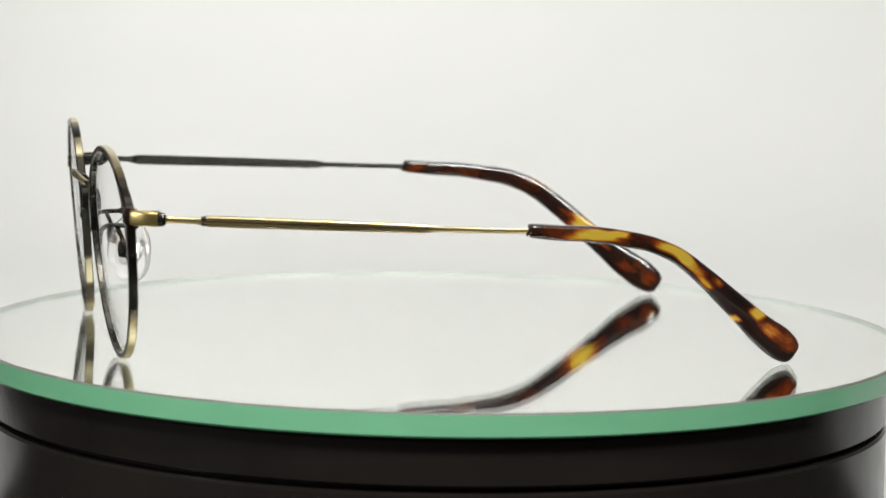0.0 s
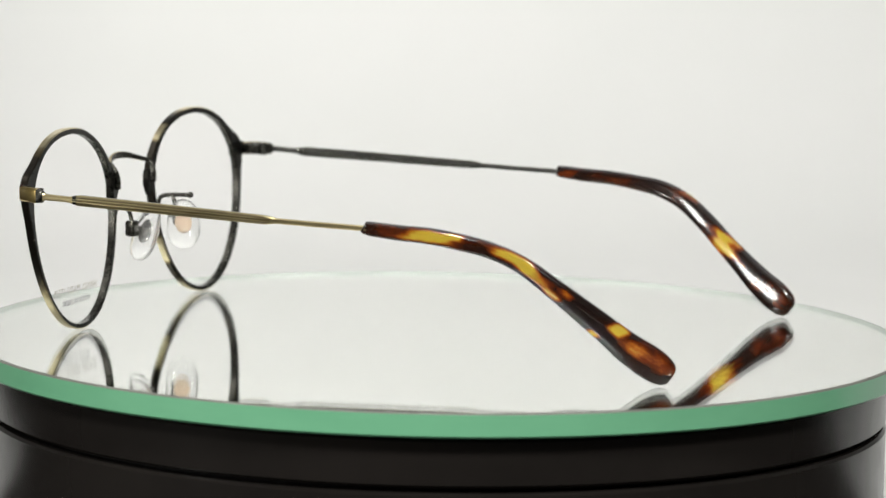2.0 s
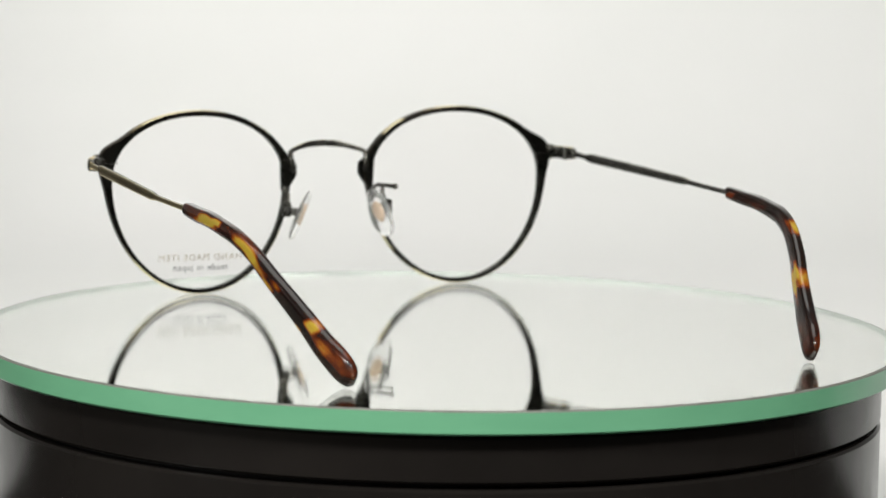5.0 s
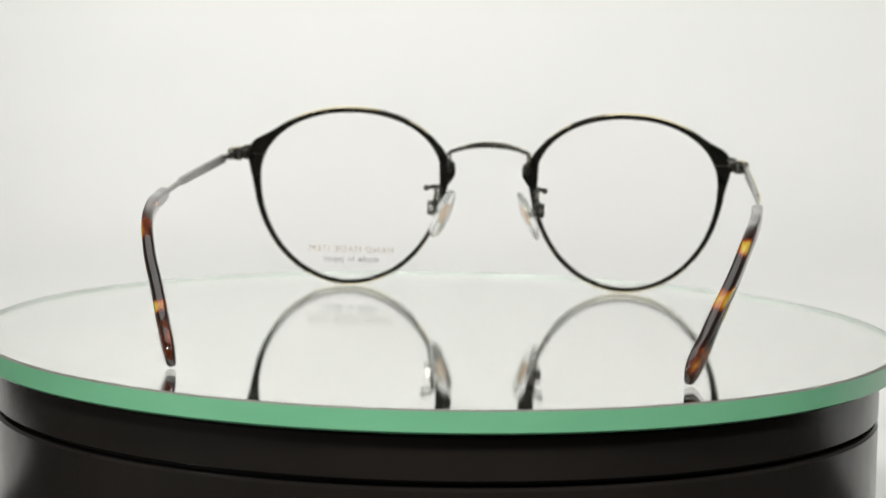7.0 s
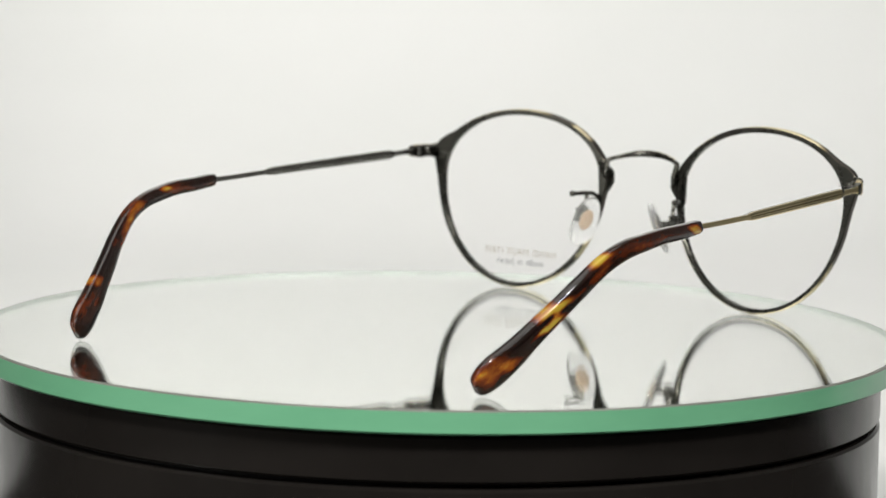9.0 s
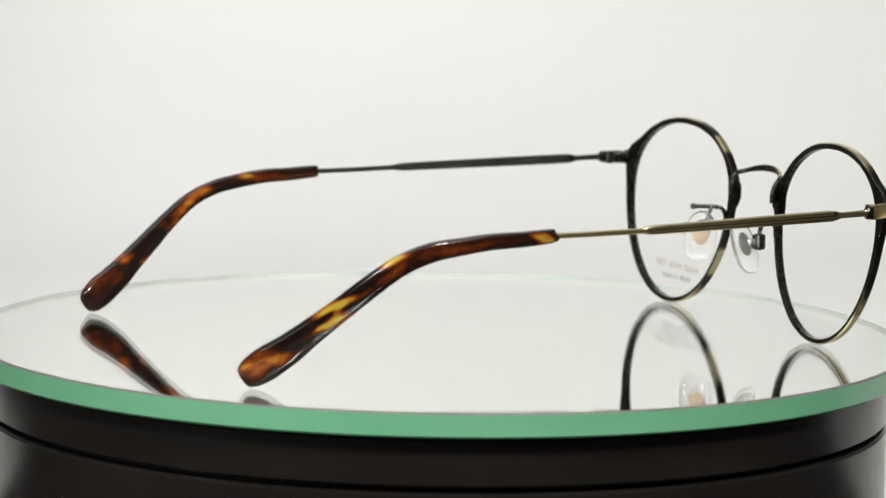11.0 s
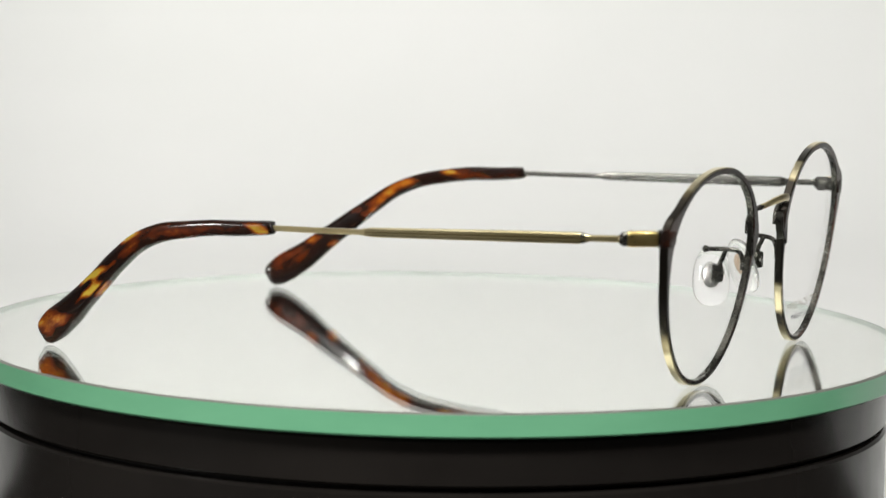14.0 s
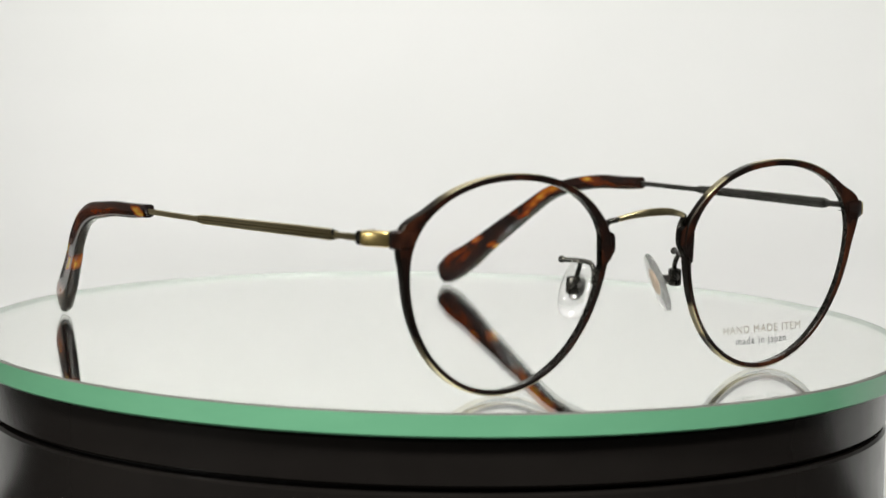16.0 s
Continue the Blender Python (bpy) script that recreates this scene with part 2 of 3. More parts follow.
def make_turntable():
    top = new("turntable")
    top.location = (0, 0, TABLE_Z)
    tagged(top, "round glossy black turntable on a dark table before white paper", "turntable")
    z = lambda v: v - TABLE_Z
    bm = bmesh.new()
    r = BASE_R
    lathe(bm, [(0, z(TABLE_Z + 0.0003)), (r - 0.002, z(TABLE_Z + 0.0003)), (r, z(TABLE_Z + 0.002)), (r, z(-0.0178)), (r - 0.0006, z(-0.0172)), (r - 0.003, z(-0.0172)), (0, z(-0.0172))])
    part("base", bm, BLACK, top, "glossy black round base")
    bm = bmesh.new()
    lathe(bm, [(0, z(-0.0172)), (r - 0.003, z(-0.0171)), (r - 0.003, z(-0.0160)), (0, z(-0.0160))])
    part("groove", bm, PIT, top, "dark gap under the platter")
    bm = bmesh.new()
    lathe(bm, [(0, z(-0.0161)), (r - 0.0006, z(-0.0161)), (r, z(-0.0155)), (r, z(-0.0066)), (r - 0.0008, z(-0.0058)), (r - 0.004, z(-PLATE_T - 0.0001)), (0, z(-PLATE_T - 0.0001))])
    platter = part("platter", bm, BLACK, top, "glossy black turning platter")
    return platter


PLATTER = make_turntable()


def make_mirror():
    """A round mirror: clear cover glass over the silver, its ground edge green."""
    top = new("mirror_plate")
    tagged(top, "round mirror plate with a green glass edge on the turntable", "mirror")
    r = PLATE_R
    bm = bmesh.new()
    lathe(bm, [(0, -PLATE_T), (r - 0.0004, -PLATE_T), (r, -PLATE_T + 0.0004), (r, -0.00035), (r - 0.0003, 0.0), (r - 0.0006, 0.0), (r - 0.0006, -COVER - 0.0001), (0, -COVER - 0.0001)], 240, [0, 0, 0, 2, 2, 3, 1])
    part("glass_body", bm, [GREEN, SILVER, ARRIS, WALL], top, "green ground glass edge under a silvered face", sharp=12)
    bm = bmesh.new()
    lathe(bm, [(0, -COVER), (r - 0.0007, -COVER), (r - 0.0007, -0.0001), (r - 0.0008, 0), (0, 0)], 240, [0, 1, 0, 0])
    ob = part("cover_glass", bm, [CLEAR, WALL], top, "clear polished cover glass", sharp=12)
    ob.visible_shadow = False
    return top


MIRROR = make_mirror()

# ---- the spectacles ----
LENS_X, LENS_Z, LENS_A, LENS_UP, LENS_DOWN = 35.75, 27.8, 23.5, 16.55, 26.75


def front_y(x, z):
    """Middle of the front: leans forward at the top, and back towards the temples."""
    return 76.45 + 0.086 * z - 0.05 * (abs(x) - LENS_X) + 0.009 * x


def outline(a):
    """Inner edge of the right rim, from the lens's middle; a = 0 points to the temple."""
    c, s = math.cos(a), math.sin(a)
    n = 2.12 if s > 0 else 2.0
    b = LENS_UP if s > 0 else LENS_DOWN
    k = (abs(c / LENS_A) ** n + abs(s / b) ** n) ** (-1 / n)
    return c * k, s * k


def wrap(a):
    return (a + math.pi) % (2 * math.pi) - math.pi


def rim_width(a):
    """How broad the rim is, seen from the front: it flares into the end piece and the nose block."""
    x, z = outline(a)
    d = math.degrees(wrap(math.atan2(z, x) - math.radians(14.5)))
    w = 1.18 + 0.28 * max(0.0, math.sin(a))
    up = 8.5 if d > 0 else 11.5
    w += 2.3 * math.exp(-(d / up) ** 2) + 0.9 * math.exp(-(abs(d) / (22.0 if d > 0 else 30.0)) ** 1.6)
    e = math.degrees(wrap(math.atan2(z, x) - math.radians(172.0)))
    w += 0.5 * math.exp(-(abs(e) / 9.5) ** 3) + 0.7 * math.exp(-(e / 20.0) ** 2)
    return w


def make_rim(top, side):
    bm = bmesh.new()
    gilt = bm.verts.layers.float.new("gilt")
    n = 220
    rings = []
    for i in range(n):
        a = 2 * math.pi * i / n
        x0, z0 = outline(a)
        x1, z1 = outline(a + 0.01)
        tx, tz = x1 - x0, z1 - z0
        l = math.hypot(tx, tz)
        nx, nz = tz / l, -tx / l
        w = rim_width(a)
        d = 0.95
        sec = [(0.0, -d + 0.2), (0.2, -d), (w - 0.25, -d), (w, -d + 0.25), (w, d - 0.25), (w - 0.25, d), (0.2, d), (0.0, d - 0.2)]
        ring = []
        for u, v in sec:
            x, z = LENS_X + x0 + nx * u, LENS_Z + z0 + nz * u
            ring.append(bm.verts.new((side * x * MM, (front_y(side * x, z) + v) * MM, z * MM)))
        rings.append(ring)
    mats = [1, 1, 2, 2, 2, 0, 0, 3]
    spots = ((76, 40), (-80, 42), (144, 9), (-142, 9))
    for i, ring in enumerate(rings):
        x0, z0 = outline(2 * math.pi * i / n)
        deg = math.degrees(math.atan2(z0, x0))
        g = sum(math.exp(-((deg - c) / w) ** 4) for c, w in spots)
        for v in ring:
            v[gilt] = min(1.0, g)
    for a, b in zip(rings, rings[1:] + rings[:1]):
        for k in range(8):
            bm.faces.new((a[k], a[(k + 1) % 8], b[(k + 1) % 8], b[k])).material_index = mats[k]
    return part("rim", bm, [LACQUER, DARK, EDGE, GUN], top, "panto rim, dark tortoise front over gold and gunmetal")


def make_lens(top, side):
    bm = bmesh.new()
    n, m = 96, 10
    fronts = []
    for face in (1, -1):
        rings = []
        for j in range(m + 1):
            f = j / m
            ring = []
            for i in range(n if j else 1):
                x0, z0 = outline(2 * math.pi * i / n)
                x, z = LENS_X + (x0 + 0.25 * x0 / 24) * f, LENS_Z + (z0 + 0.25 * z0 / 24) * f
                bulge = 1.1 * (1 - ((x0 * f) ** 2 + (z0 * f) ** 2) / 560.0) - 0.4
                ring.append(bm.verts.new((side * x * MM, (front_y(side * x, z) + bulge + 0.5 * face) * MM, z * MM)))
            rings.append(ring)
        for i in range(n):
            bm.faces.new((rings[0][0], rings[1][i], rings[1][(i + 1) % n]))
        for a, b in zip(rings[1:], rings[2:]):
            for i in range(n):
                k = (i + 1) % n
                bm.faces.new((a[i], a[k], b[k], b[i]))
        fronts.append(rings[-1])
    for i in range(n):
        k = (i + 1) % n
        bm.faces.new((fronts[0][i], fronts[0][k], fronts[1][k], fronts[1][i]))
    ob = part("lens", bm, LENS, top, "clear demonstration lens")
    ob.visible_shadow = False
    return ob


def make_words(lens, words, size, x, z, mat, spread):
    """A printed line on the front of the lens, readable from before the wearer."""
    cu = bpy.data.curves.new("lettering", "FONT")
    cu.body, cu.size, cu.align_x, cu.align_y = words, size * MM, "CENTER", "CENTER"
    cu.space_character = spread
    tmp = new("lettering", cu)
    me = bpy.data.meshes.new_from_object(tmp.evaluated_get(bpy.context.evaluated_depsgraph_get()))
    bpy.data.objects.remove(tmp)
    me.materials.append(mat)
    ob = new("lettering", me)
    ob.parent = lens
    lean = math.degrees(math.atan(0.086))
    ob.matrix_local = pose(x * MM, (front_y(x, z) + 0.95) * MM, z * MM, 90 - lean, 0, 180)
    return tagged(ob, "printed line reading " + words)


def make_bridge(top):
    bm = bmesh.new()
    half = [(10.1, 78.9, 29.4, 0.7, 0.7), (10.2, 79.0, 31.6, 0.72, 0.72), (10.4, 79.4, 33.4, 0.66, 0.62), (10.1, 80.3, 34.6, 0.6, 0.56), (8.7, 81.5, 35.15, 0.56, 0.55), (6.6, 82.5, 35.75, 0.52, 0.62), (3.6, 83.3, 36.3, 0.5, 0.78), (0, 83.6, 36.5, 0.5, 0.84)]
    rows = half + [(-r[0], *r[1:]) for r in half[-2::-1]]
    sweep(bm, mm(spline(rows, 6)), rounded(16, 3.0), side=(0, 1, 0))
    bm.normal_update()
    for f in bm.faces:
        c = f.calc_center_median()
        if abs(c.x) > 0.0088 or f.normal.y < -0.3:
            f.material_index = 1
    part("bridge", bm, [GOLD, GUN], top, "arched antique gold bridge, dark behind")
    for s in (1, -1):
        bm = bmesh.new()
        y = front_y(s * 12, 30)
        pts = [(s * 13.0, 34.2), (s * 11.3, 33.9), (s * 10.9, 32.7), (s * 9.3, 32.3), (s * 8.75, 31.4), (s * 8.7, 28.7), (s * 10.3, 26.3), (s * 12.6, 24.6)]
        a = [bm.verts.new((p[0] * MM, (y - 0.85) * MM, p[1] * MM)) for p in pts]
        b = [bm.verts.new((p[0] * MM, (y + 0.85) * MM, p[1] * MM)) for p in pts]
        bm.faces.new(a), bm.faces.new(b[::-1])
        for k in range(8):
            bm.faces.new((a[k], a[(k + 1) % 8], b[(k + 1) % 8], b[k]))
        bmesh.ops.bevel(bm, geom=bm.edges[:], offset=0.00025, segments=2, affect="EDGES")
        bm.normal_update()
        for f in bm.faces:
            if f.calc_center_median().y > (y + 0.8) * MM:
                f.material_index = 1
        part("nose_block", bm, [DARK, LACQUER], top, "dark gunmetal nose block")


def make_pad(top, side):
    """Wire arm, box and screw, and a clear drop-shaped pad with a tan inlay."""
    wire = lambda rows: mm(spline([(side * r[0], *r[1:]) for r in rows], 6))
    arm = bmesh.new()
    a = 0.52
    sweep(arm, wire([(12.6, 78.6, 21.6, a, a), (12.3, 78.5, 24.0, a, a), (12.5, 77.6, 25.7, a, a), (13.5, 75.6, 26.1, a, a), (14.6, 73.0, 26.1, a, a), (15.2, 71.4, 26.1, a, a)]), rounded(12, 2), side=(0.3, 0.5, 0.8))
    sweep(arm, wire([(13.5, 75.2, 26.1, a, a), (13.1, 74.6, 24.7, a, a), (13.2, 74.0, 23.2, a, a), (13.7, 73.6, 21.4, a, a)]), rounded(12, 2), side=(0.3, 1, 0.2))
    part_arm = part("pad_arm", arm, GUN, top, "bent dark gunmetal pad arm")
    bm = bmesh.new()
    bmesh.ops.create_uvsphere(bm, u_segments=14, v_segments=8, radius=0.00078)
    ob = part("ball", bm, GUN, part_arm)
    ob.location = Vector((side * 15.25, 71.3, 26.1)) * MM
    # pocket: a small rounded box, its screw head facing back, its cheek turned to the pad
    bm = bmesh.new()
    box(bm, Vector((-1.25, -1.3, -1.95)) * MM, Vector((1.25, 1.3, 1.95)) * MM, 0.00075)
    pocket = part("pad_box", bm, GUN, part_arm, "dark gunmetal pad box")
    seat_at = pose(side * 13.75 * MM, 73.5 * MM, 20.8 * MM, 0, 0, side * 20)
    pocket.matrix_local = seat_at
    for name, dy, dz, rad, depth, mat in (("screw", -1.25, 0.1, 0.82, 0.5, STEEL), ("screw", 1.25, 0.1, 0.7, 0.5, STEEL)):
        bm = bmesh.new()
        bmesh.ops.create_cone(bm, cap_ends=True, segments=20, radius1=rad * MM, radius2=rad * MM, depth=depth * MM)
        bmesh.ops.bevel(bm, geom=[e for e in bm.edges if len(e.link_faces) == 2 and e.calc_face_angle() > 1.0], offset=0.00015, segments=2, affect="EDGES")
        ob = part(name, bm, mat, part_arm, "bright steel screw head")
        ob.matrix_local = seat_at @ pose(0, dy * MM, dz * MM, 90, 0, 0)
    bm = bmesh.new()
    box(bm, Vector((-1.1, -0.8, -1.0)) * MM, Vector((1.1, 0.8, 1.0)) * MM, 0.0004)
    ob = part("pad_stem", bm, STEEL, part_arm, "steel stem between box and pad")
    ob.matrix_local = pose(side * 12.4 * MM, 72.5 * MM, 20.3 * MM, 0, 0, side * 40)
    # pad: a flattened drop
    bm = bmesh.new()
    bmesh.ops.create_uvsphere(bm, u_segments=36, v_segments=18, radius=1.0)
    for v in bm.verts:
        x, y, z = v.co
        sq = lambda q, p: math.copysign(abs(q) ** p, q)
        v.co = Vector((sq(x, 0.8) * 1.15, sq(y, 0.85) * (4.0 - 0.4 * z), sq(z, 0.85) * 6.7)) * MM
    pad = part("nose_pad", bm, PAD, top, "clear silicone nose pad")
    pad.visible_shadow = False
    turn = Matrix.Rotation(side * radians(21), 4, "Z") @ Matrix.Rotation(side * radians(-22), 4, "Y")
    pad.matrix_local = Matrix.Translation(Vector((side * 11.0, 71.2, 19.5)) * MM) @ turn
    bm = bmesh.new()
    bmesh.ops.create_uvsphere(bm, u_segments=24, v_segments=10, radius=1.0)
    for v in bm.verts:
        v.co = Vector((v.co.x * 0.35, v.co.y * 2.05, v.co.z * 2.9 + 0.4)) * MM
    for f in bm.faces:
        if side * f.calc_center_median().x > 0:
            f.material_index = 1
    ob = part("pad_plate", bm, [TAN, STEEL], pad, "oval tan and steel inlay in the pad")
    ob.location = (side * 0.0, 0, 0)


def make_temple(top, side, blobs):
    # end piece: from the rim's flare back to the hinge
    bm = bmesh.new()
    lean = 0.54 * side
    rows = [(58.9, 78.4, 33.4, 0.95, 1.5), (60.6, 78.3, 33.45, 1.0, 1.85), (62.0, 78.1, 33.5, 1.0, 1.95), (62.9, 77.6, 33.5, 1.0, 1.92), (63.3, 77.1, 33.5, 0.95, 1.8)]
    rows = [(r[0], r[1] + lean, *r[2:]) for r in rows]
    sweep(bm, mm(spline([(side * r[0], *r[1:]) for r in rows], 4)), rounded(24, 5.0), side=(side * 0.25, 1.0, 0))
    bm.normal_update()
    for f in bm.faces:
        if f.calc_center_median().y < 0.0776 + lean * MM:
            f.material_index = 1
    part("end_piece", bm, [LACQUER, GUN], top, "dark tortoise end piece beside the rim")
    # the thin joint where the rim closes on the lens, seen from behind
    bm = bmesh.new()
    box(bm, Vector((-2.2, -0.05, -0.07)) * MM, Vector((2.2, 0.05, 0.07)) * MM)
    ob = part("rim_joint", bm, STEEL, top, "thin bright closing joint of the rim", smooth=False)
    ob.matrix_local = pose(side * 59.9 * MM, (front_y(side * 59.9, 33.2) - 1.06) * MM, 33.2 * MM, 0, 0, -side * 3)
    bm = bmesh.new()
    rows = [(63.2, 77.3, 33.5, 0.8, 1.55), (63.5, 76.9, 33.5, 1.0, 1.6), (65.0, 74.2, 33.5, 1.05, 1.62), (65.9, 72.5, 33.45, 1.0, 1.6), (66.1, 72.0, 33.45, 0.85, 1.5)]
    sweep(bm, mm([(side * r[0], *r[1:]) for r in rows]), rounded(24, 4.5))
    bm.normal_update()
    for f in bm.faces:
        if side * f.normal.x < -0.25:
            f.material_index = 1
    knuckle = part("hinge_knuckle", bm, [BRASS, GUN], top, "brass coloured hinge knuckle")
    for dz in (-1.1, 0.0, 1.1):
        bm = bmesh.new()
        bmesh.ops.create_cone(bm, cap_ends=True, segments=20, radius1=0.00105, radius2=0.00105, depth=0.00098)
        bmesh.ops.bevel(bm, geom=[e for e in bm.edges if len(e.link_faces) == 2 and e.calc_face_angle() > 1.0], offset=0.00015, segments=2, affect="EDGES")
        ob = part("hinge_barrel", bm, INNER, knuckle, "gunmetal hinge barrel")
        ob.location = Vector((side * 64.6, 72.6, 33.45 + dz)) * MM
    bm = bmesh.new()
    bmesh.ops.create_cone(bm, cap_ends=True, segments=16, radius1=0.0007, radius2=0.0007, depth=0.0033)
    ob = part("hinge_screw", bm, STEEL, knuckle, "small steel hinge screw")
    ob.location = Vector((side * 64.6, 72.6, 33.45)) * MM
    bm = bmesh.new()
    box(bm, Vector((side * 63.1 - 1.0, 73.0, 32.3)) * MM, Vector((side * 63.1 + 1.0, 77.3, 34.6)) * MM, 0.0003)
    part("hinge_plate", bm, GUN, knuckle, "gunmetal hinge plate")
    # rod, grooved blade, rod
    bm = bmesh.new()
    rows = [(66.1, 72.1, 33.45, 0.9, 1.5), (66.3, 71.0, 33.4, 0.85, 1.4), (66.4, 70.3, 33.4, 0.55, 0.72), (66.6, 64.2, 33.15, 0.52, 0.66), (66.65, 63.3, 33.1, 0.6, 0.9), (66.7, 61.8, 33.05, 0.65, 1.2), (67.3, 52.0, 32.75, 0.66, 1.2), (68.4, 35.0, 32.2, 0.66, 1.12), (69.4, 17.2, 31.6, 0.64, 1.0), (69.45, 15.6, 31.55, 0.6, 0.82), (69.45, 14.6, 31.5, 0.52, 0.6), (69.4, 4.0, 31.2, 0.5, 0.6), (69.3, -8.5, 30.95, 0.5, 0.6)]
    path = []
    for a, b in zip(rows, rows[1:]):
        k = 8 if abs(a[1] - b[1]) > 6 else 3
        for j in range(k):
            path.append(tuple(a[i] + (b[i] - a[i]) * j / k for i in range(5)))
    path.append(rows[-1])
    sec = [(1, -0.62), (0.72, -0.54), (1, -0.42), (1, -0.16), (0.72, -0.05), (0.72, 0.05), (1, 0.16), (1, 0.42), (0.72, 0.54), (1, 0.62), (0.8, 0.92), (0.4, 1.0), (-0.4, 1.0), (-0.9, 0.85), (-1, 0.4), (-1, -0.4), (-0.9, -0.85), (-0.4, -1.0), (0.4, -1.0), (0.8, -0.92)]
    plain = [(math.copysign(min(1, abs(u) * 1.05 if abs(u) > 0.9 else max(abs(u), 1 - v * v * 0.55 if abs(v) < 0.95 else abs(u))), u), v) for u, v in sec]
    rings = []
    for i, r in enumerate(path):
        grooved = 15.8 < r[1] < 62.6
        s = sec if grooved else plain
        t = Vector(path[min(i + 1, len(path) - 1)][:3]) - Vector(path[max(i - 1, 0)][:3])
        t.normalize()
        u0 = (Vector((1, 0, 0)) - t * t.x).normalized()
        v0 = u0.cross(t)
        ring = []
        for a, b in s:
            q = Vector(r[:3]) + u0 * (a * r[3]) + v0 * (b * r[4])
            ring.append(bm.verts.new((side * q.x * MM, q.y * MM, q.z * MM)))
        rings.append(ring)
    n = len(sec)
    for i, (a, b) in enumerate(zip(rings, rings[1:])):
        y = path[i][1]
        for k in range(n):
            f = bm.faces.new((a[k], a[(k + 1) % n], b[(k + 1) % n], b[k]))
            black = y > 70.7 or (62.3 < y < 63.5 and k not in (3, 6))
            dark = (15.8 < y < 62.6 and k in (0, 1, 3, 4, 5, 7, 8))
            f.material_index = 3 if black else 2 if 12 <= k <= 17 else 1 if dark else 0
    bm.faces.new(rings[0]), bm.faces.new(rings[-1][::-1])
    temple = part("temple", bm, [GOLD, GROOVE_GOLD, INNER, GUN], top, "slim grooved antique gold temple arm")
    if side < 0:
        # two worn printed words inside the blade, too small to read
        for y0, y1 in ((41.5, 47.5), (50.5, 57.5)):
            bm = bmesh.new()
            xa, xb = -66.7 - 0.064 * (62 - y0) + 0.655, -66.7 - 0.064 * (62 - y1) + 0.655
            zz = 33.05 - 0.032 * (62 - (y0 + y1) / 2)
            quad = [bm.verts.new(Vector(q) * MM) for q in ((xa, y0, zz - 0.4), (xb, y1, zz - 0.4 + 0.03), (xb, y1, zz + 0.4), (xa, y0, zz + 0.4))]
            bm.faces.new(quad)
            bmesh.ops.solidify(bm, geom=bm.faces[:], thickness=0.00004)
            part("imprint", bm, STEEL, temple, "faint worn pale imprint", smooth=False)
    # acetate tip
    line = [(69.35, -6.2, 31.0, 1.2, 1.35), (69.3, -6.9, 31.0, 1.35, 1.52), (69.2, -13.0, 30.5, 1.35, 1.66), (69.0, -20.0, 30.15, 1.35, 1.74), (68.6, -26.5, 29.2, 1.35, 1.76), (67.9, -33.0, 27.8, 1.35, 1.74), (66.6, -39.5, 25.0, 1.35, 1.85), (64.6, -46.0, 20.2, 1.4, 2.12), (62.5, -51.0, 16.05, 1.45, 2.45), (60.4, -56.3, 11.65, 1.5, 2.82), (58.8, -60.6, 8.0, 1.55, 3.3), (57.3, -64.6, 5.15, 1.5, 3.65)]
    if side > 0:
        # this one is a little fuller round the bend
        line = [(x, y, z + 0.4 * b, w, h + 0.36 * b) for x, y, z, w, h in line for b in [math.exp(-((y + 38) / 11) ** 4)]]
    path = spline(line, 9)
    last = path[-1]
    d = Vector(path[-1][:3]) - Vector(path[-2][:3])
    d.normalize()
    for k in range(1, 11):
        a = math.radians(88 * k / 10)
        e = Vector(last[:3]) + d * (6.3 * math.sin(a))
        path.append((*e, 0.05 + (last[3] - 0.05) * math.cos(a) ** 0.5, 0.05 + (last[4] - 0.05) * math.cos(a) ** 0.52))
    bm = bmesh.new()
    path = [tuple(r) for r in path]
    sweep(bm, mm([(side * r[0], *r[1:]) for r in path]), rounded(32, 3.4))
    ob = part("temple_tip", bm, ACETATE, temple, "glossy tortoiseshell acetate temple tip")
    # amber share: a soft sum of blotches drawn out along the tip
    # (mm along it, half length, height in the section from -1 to 1, half height, amount)
    run = [0.0]
    for a, b in zip(path, path[1:]):
        run.append(run[-1] + math.dist(a[:3], b[:3]))
    share = ob.data.attributes.new("amber", "FLOAT", "POINT")
    grain = ob.data.attributes.new("grain", "FLOAT_VECTOR", "POINT")
    sec = rounded(32, 3.4)
    for v in ob.data.vertices:
        row, (u, h) = run[v.index // 32], sec[v.index % 32]
        r = path[v.index // 32]
        q = 0.03
        for at, ln, hc, hl, amt in blobs:
            slant = at + 2.2 * (h - hc)
            q += amt * (1.0 if side * u > -0.5 else 0.62) * math.exp(-abs((row - slant) / ln) ** 4 - abs((h - hc) / hl) ** 4)
        if blobs is RIGHT_BLOBS and (side * u < -0.5 or h * h > 0.45):
            q += (0.26 if h * h < 0.45 else 0.34) * math.exp(-abs((row - 50.5 - 1.6 * h) / 3.8) ** 4)  # one clear band round its inner face and edges
        share.data[v.index].value = min(1.0, q)
        grain.data[v.index].vector = (row * 0.42 + 40 * side, u * r[3], h * r[4])


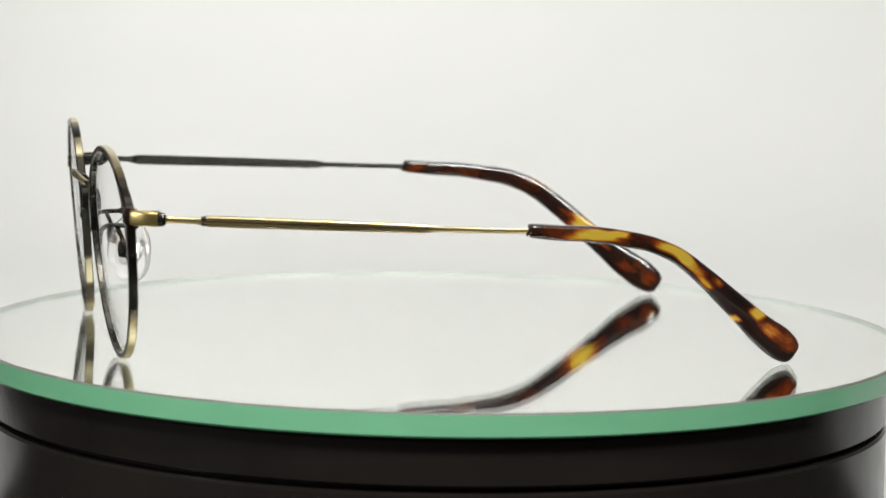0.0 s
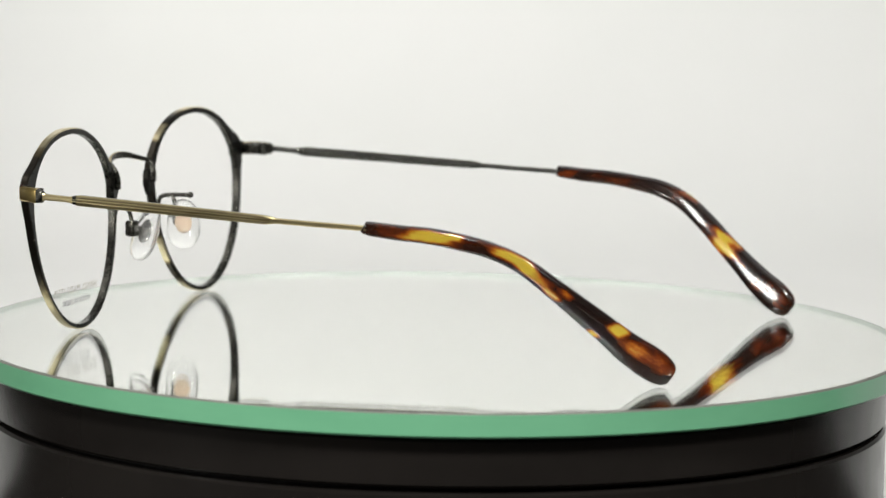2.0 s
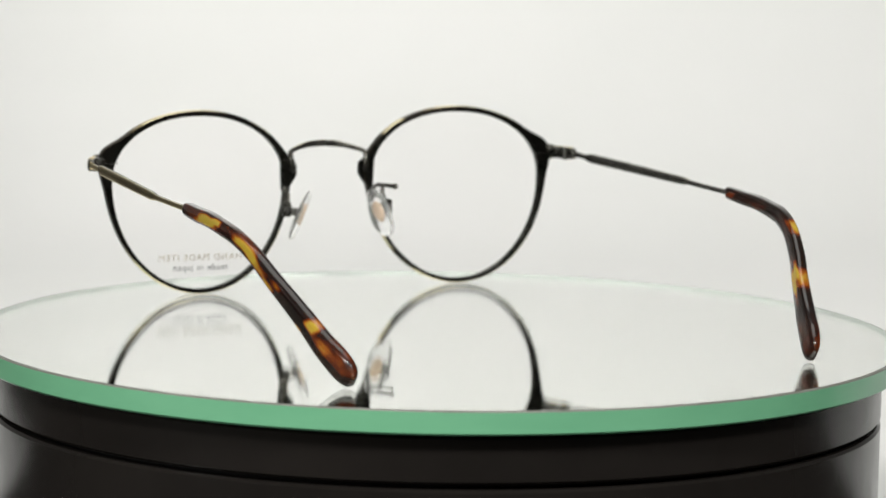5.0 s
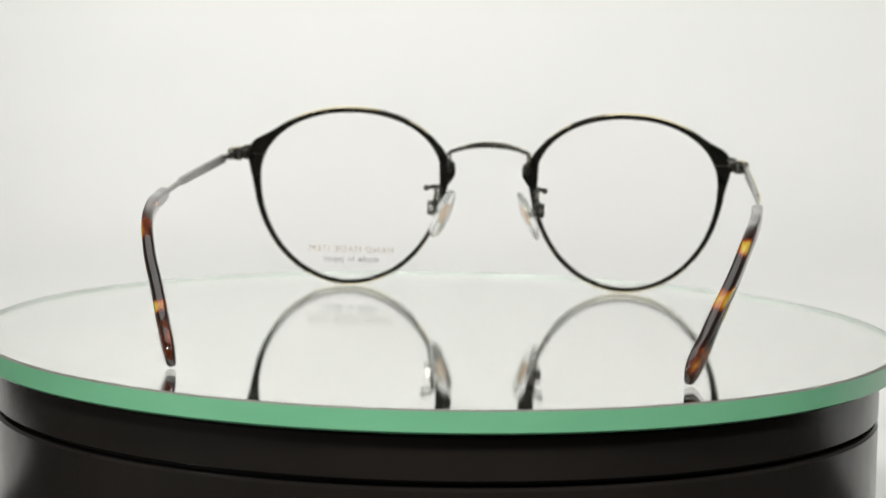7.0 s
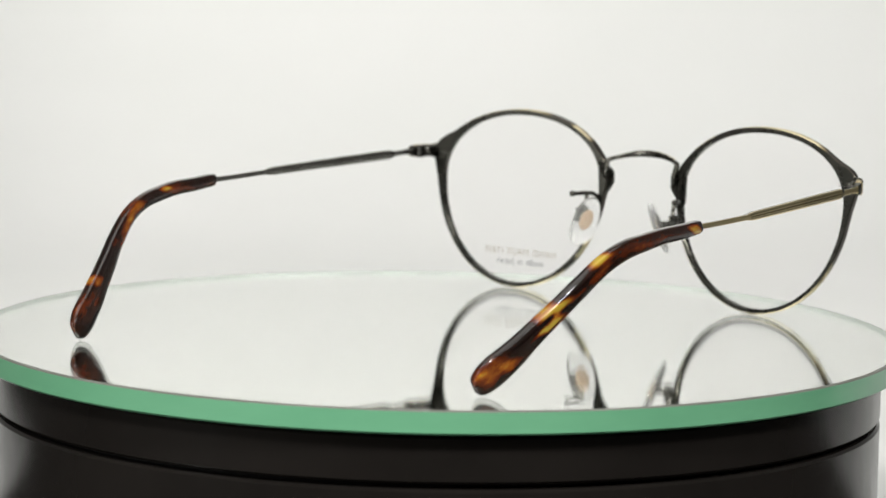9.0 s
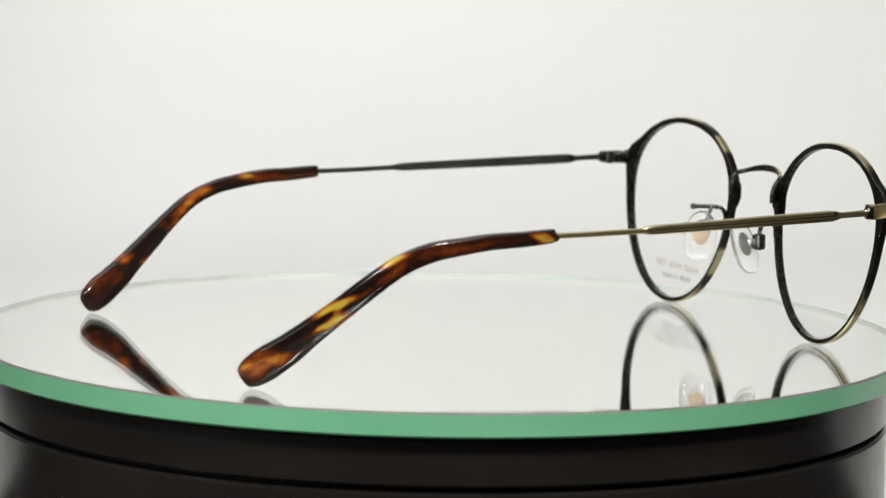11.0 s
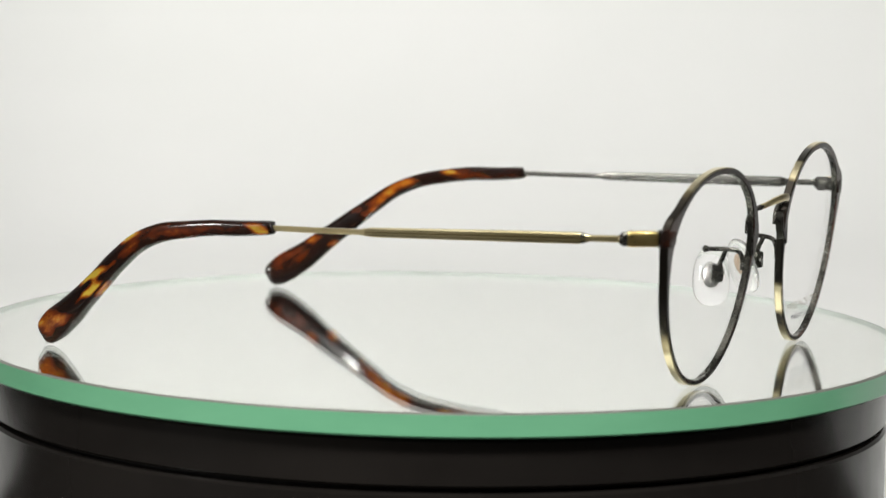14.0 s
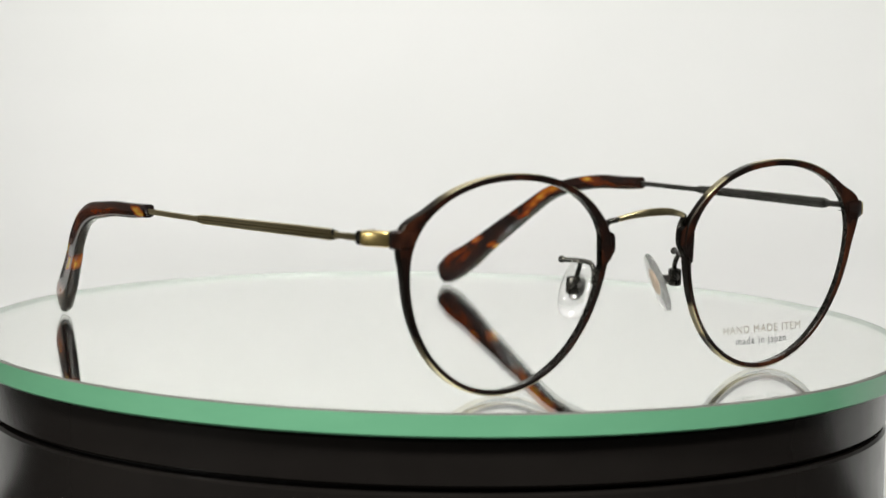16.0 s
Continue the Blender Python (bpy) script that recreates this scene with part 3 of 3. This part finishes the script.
LEFT_BLOBS = [(4.0, 5.0, 0.0, 1.3, 0.16), (14.2, 5.8, 0.0, 0.8, 0.42), (19.5, 2.0, 0.6, 0.4, 0.28), (24.0, 4.0, 0.0, 1.2, 0.13), (32.5, 4.8, 0.3, 0.7, 0.44), (38.5, 3.5, 0.0, 0.62, 0.42), (43.2, 2.6, -0.4, 0.42, 0.40), (45.5, 2.0, 0.5, 0.3, 0.26), (58.5, 2.1, 0.6, 0.48, 0.45), (55.0, 1.5, -0.8, 0.35, 0.40), (68.0, 7.0, 0.45, 0.8, 0.245), (63.0, 3.0, 0.3, 0.5, 0.10)]
RIGHT_BLOBS = [(2.5, 2.4, 0.0, 0.9, 0.34), (17.0, 13.0, 0.0, 0.4, 0.09), (22.0, 20.0, 0.0, 1.3, 0.13), (38.0, 5.0, -0.1, 0.3, 0.14), (35.0, 3.0, 0.9, 0.3, 0.26), (44.0, 2.5, 0.0, 0.3, 0.26), (48.0, 3.2, 0.5, 0.3, 0.45), (52.0, 3.6, -0.2, 0.32, 0.46), (57.0, 3.0, 0.1, 0.25, 0.26), (70.0, 6.0, 0.3, 0.85, 0.26), (64.0, 3.0, -0.3, 0.4, 0.12)]


def make_spectacles():
    top = new("spectacles")
    tagged(top, "round metal spectacles with tortoiseshell tips standing on a mirror", "glasses")
    make_bridge(top)
    for side in (1, -1):
        make_rim(top, side)
        lens = make_lens(top, side)
        if side < 0:
            make_words(lens, "HAND MADE ITEM", 2.4, -35.3, 8.7, INK_GOLD, 1.16)
            make_words(lens, "made in japan", 2.3, -35.3, 6.2, INK_GREY, 1.14)
        make_pad(top, side)
        make_temple(top, side, RIGHT_BLOBS if side > 0 else LEFT_BLOBS)
    return top


SPECS = make_spectacles()
PLACE = pose(0.0047, 0.0, 0.0002, 0, 0, -0.45)


def motions():
    specs, plain = [], []
    for t, a in TURN:
        m = pose(0, 0, 0, 0, 0, -a)
        plain.append((t, m))
        specs.append((t, m @ PLACE))
    walk(SPECS, specs)
    walk(MIRROR, plain)
    walk(PLATTER, plain)


motions()
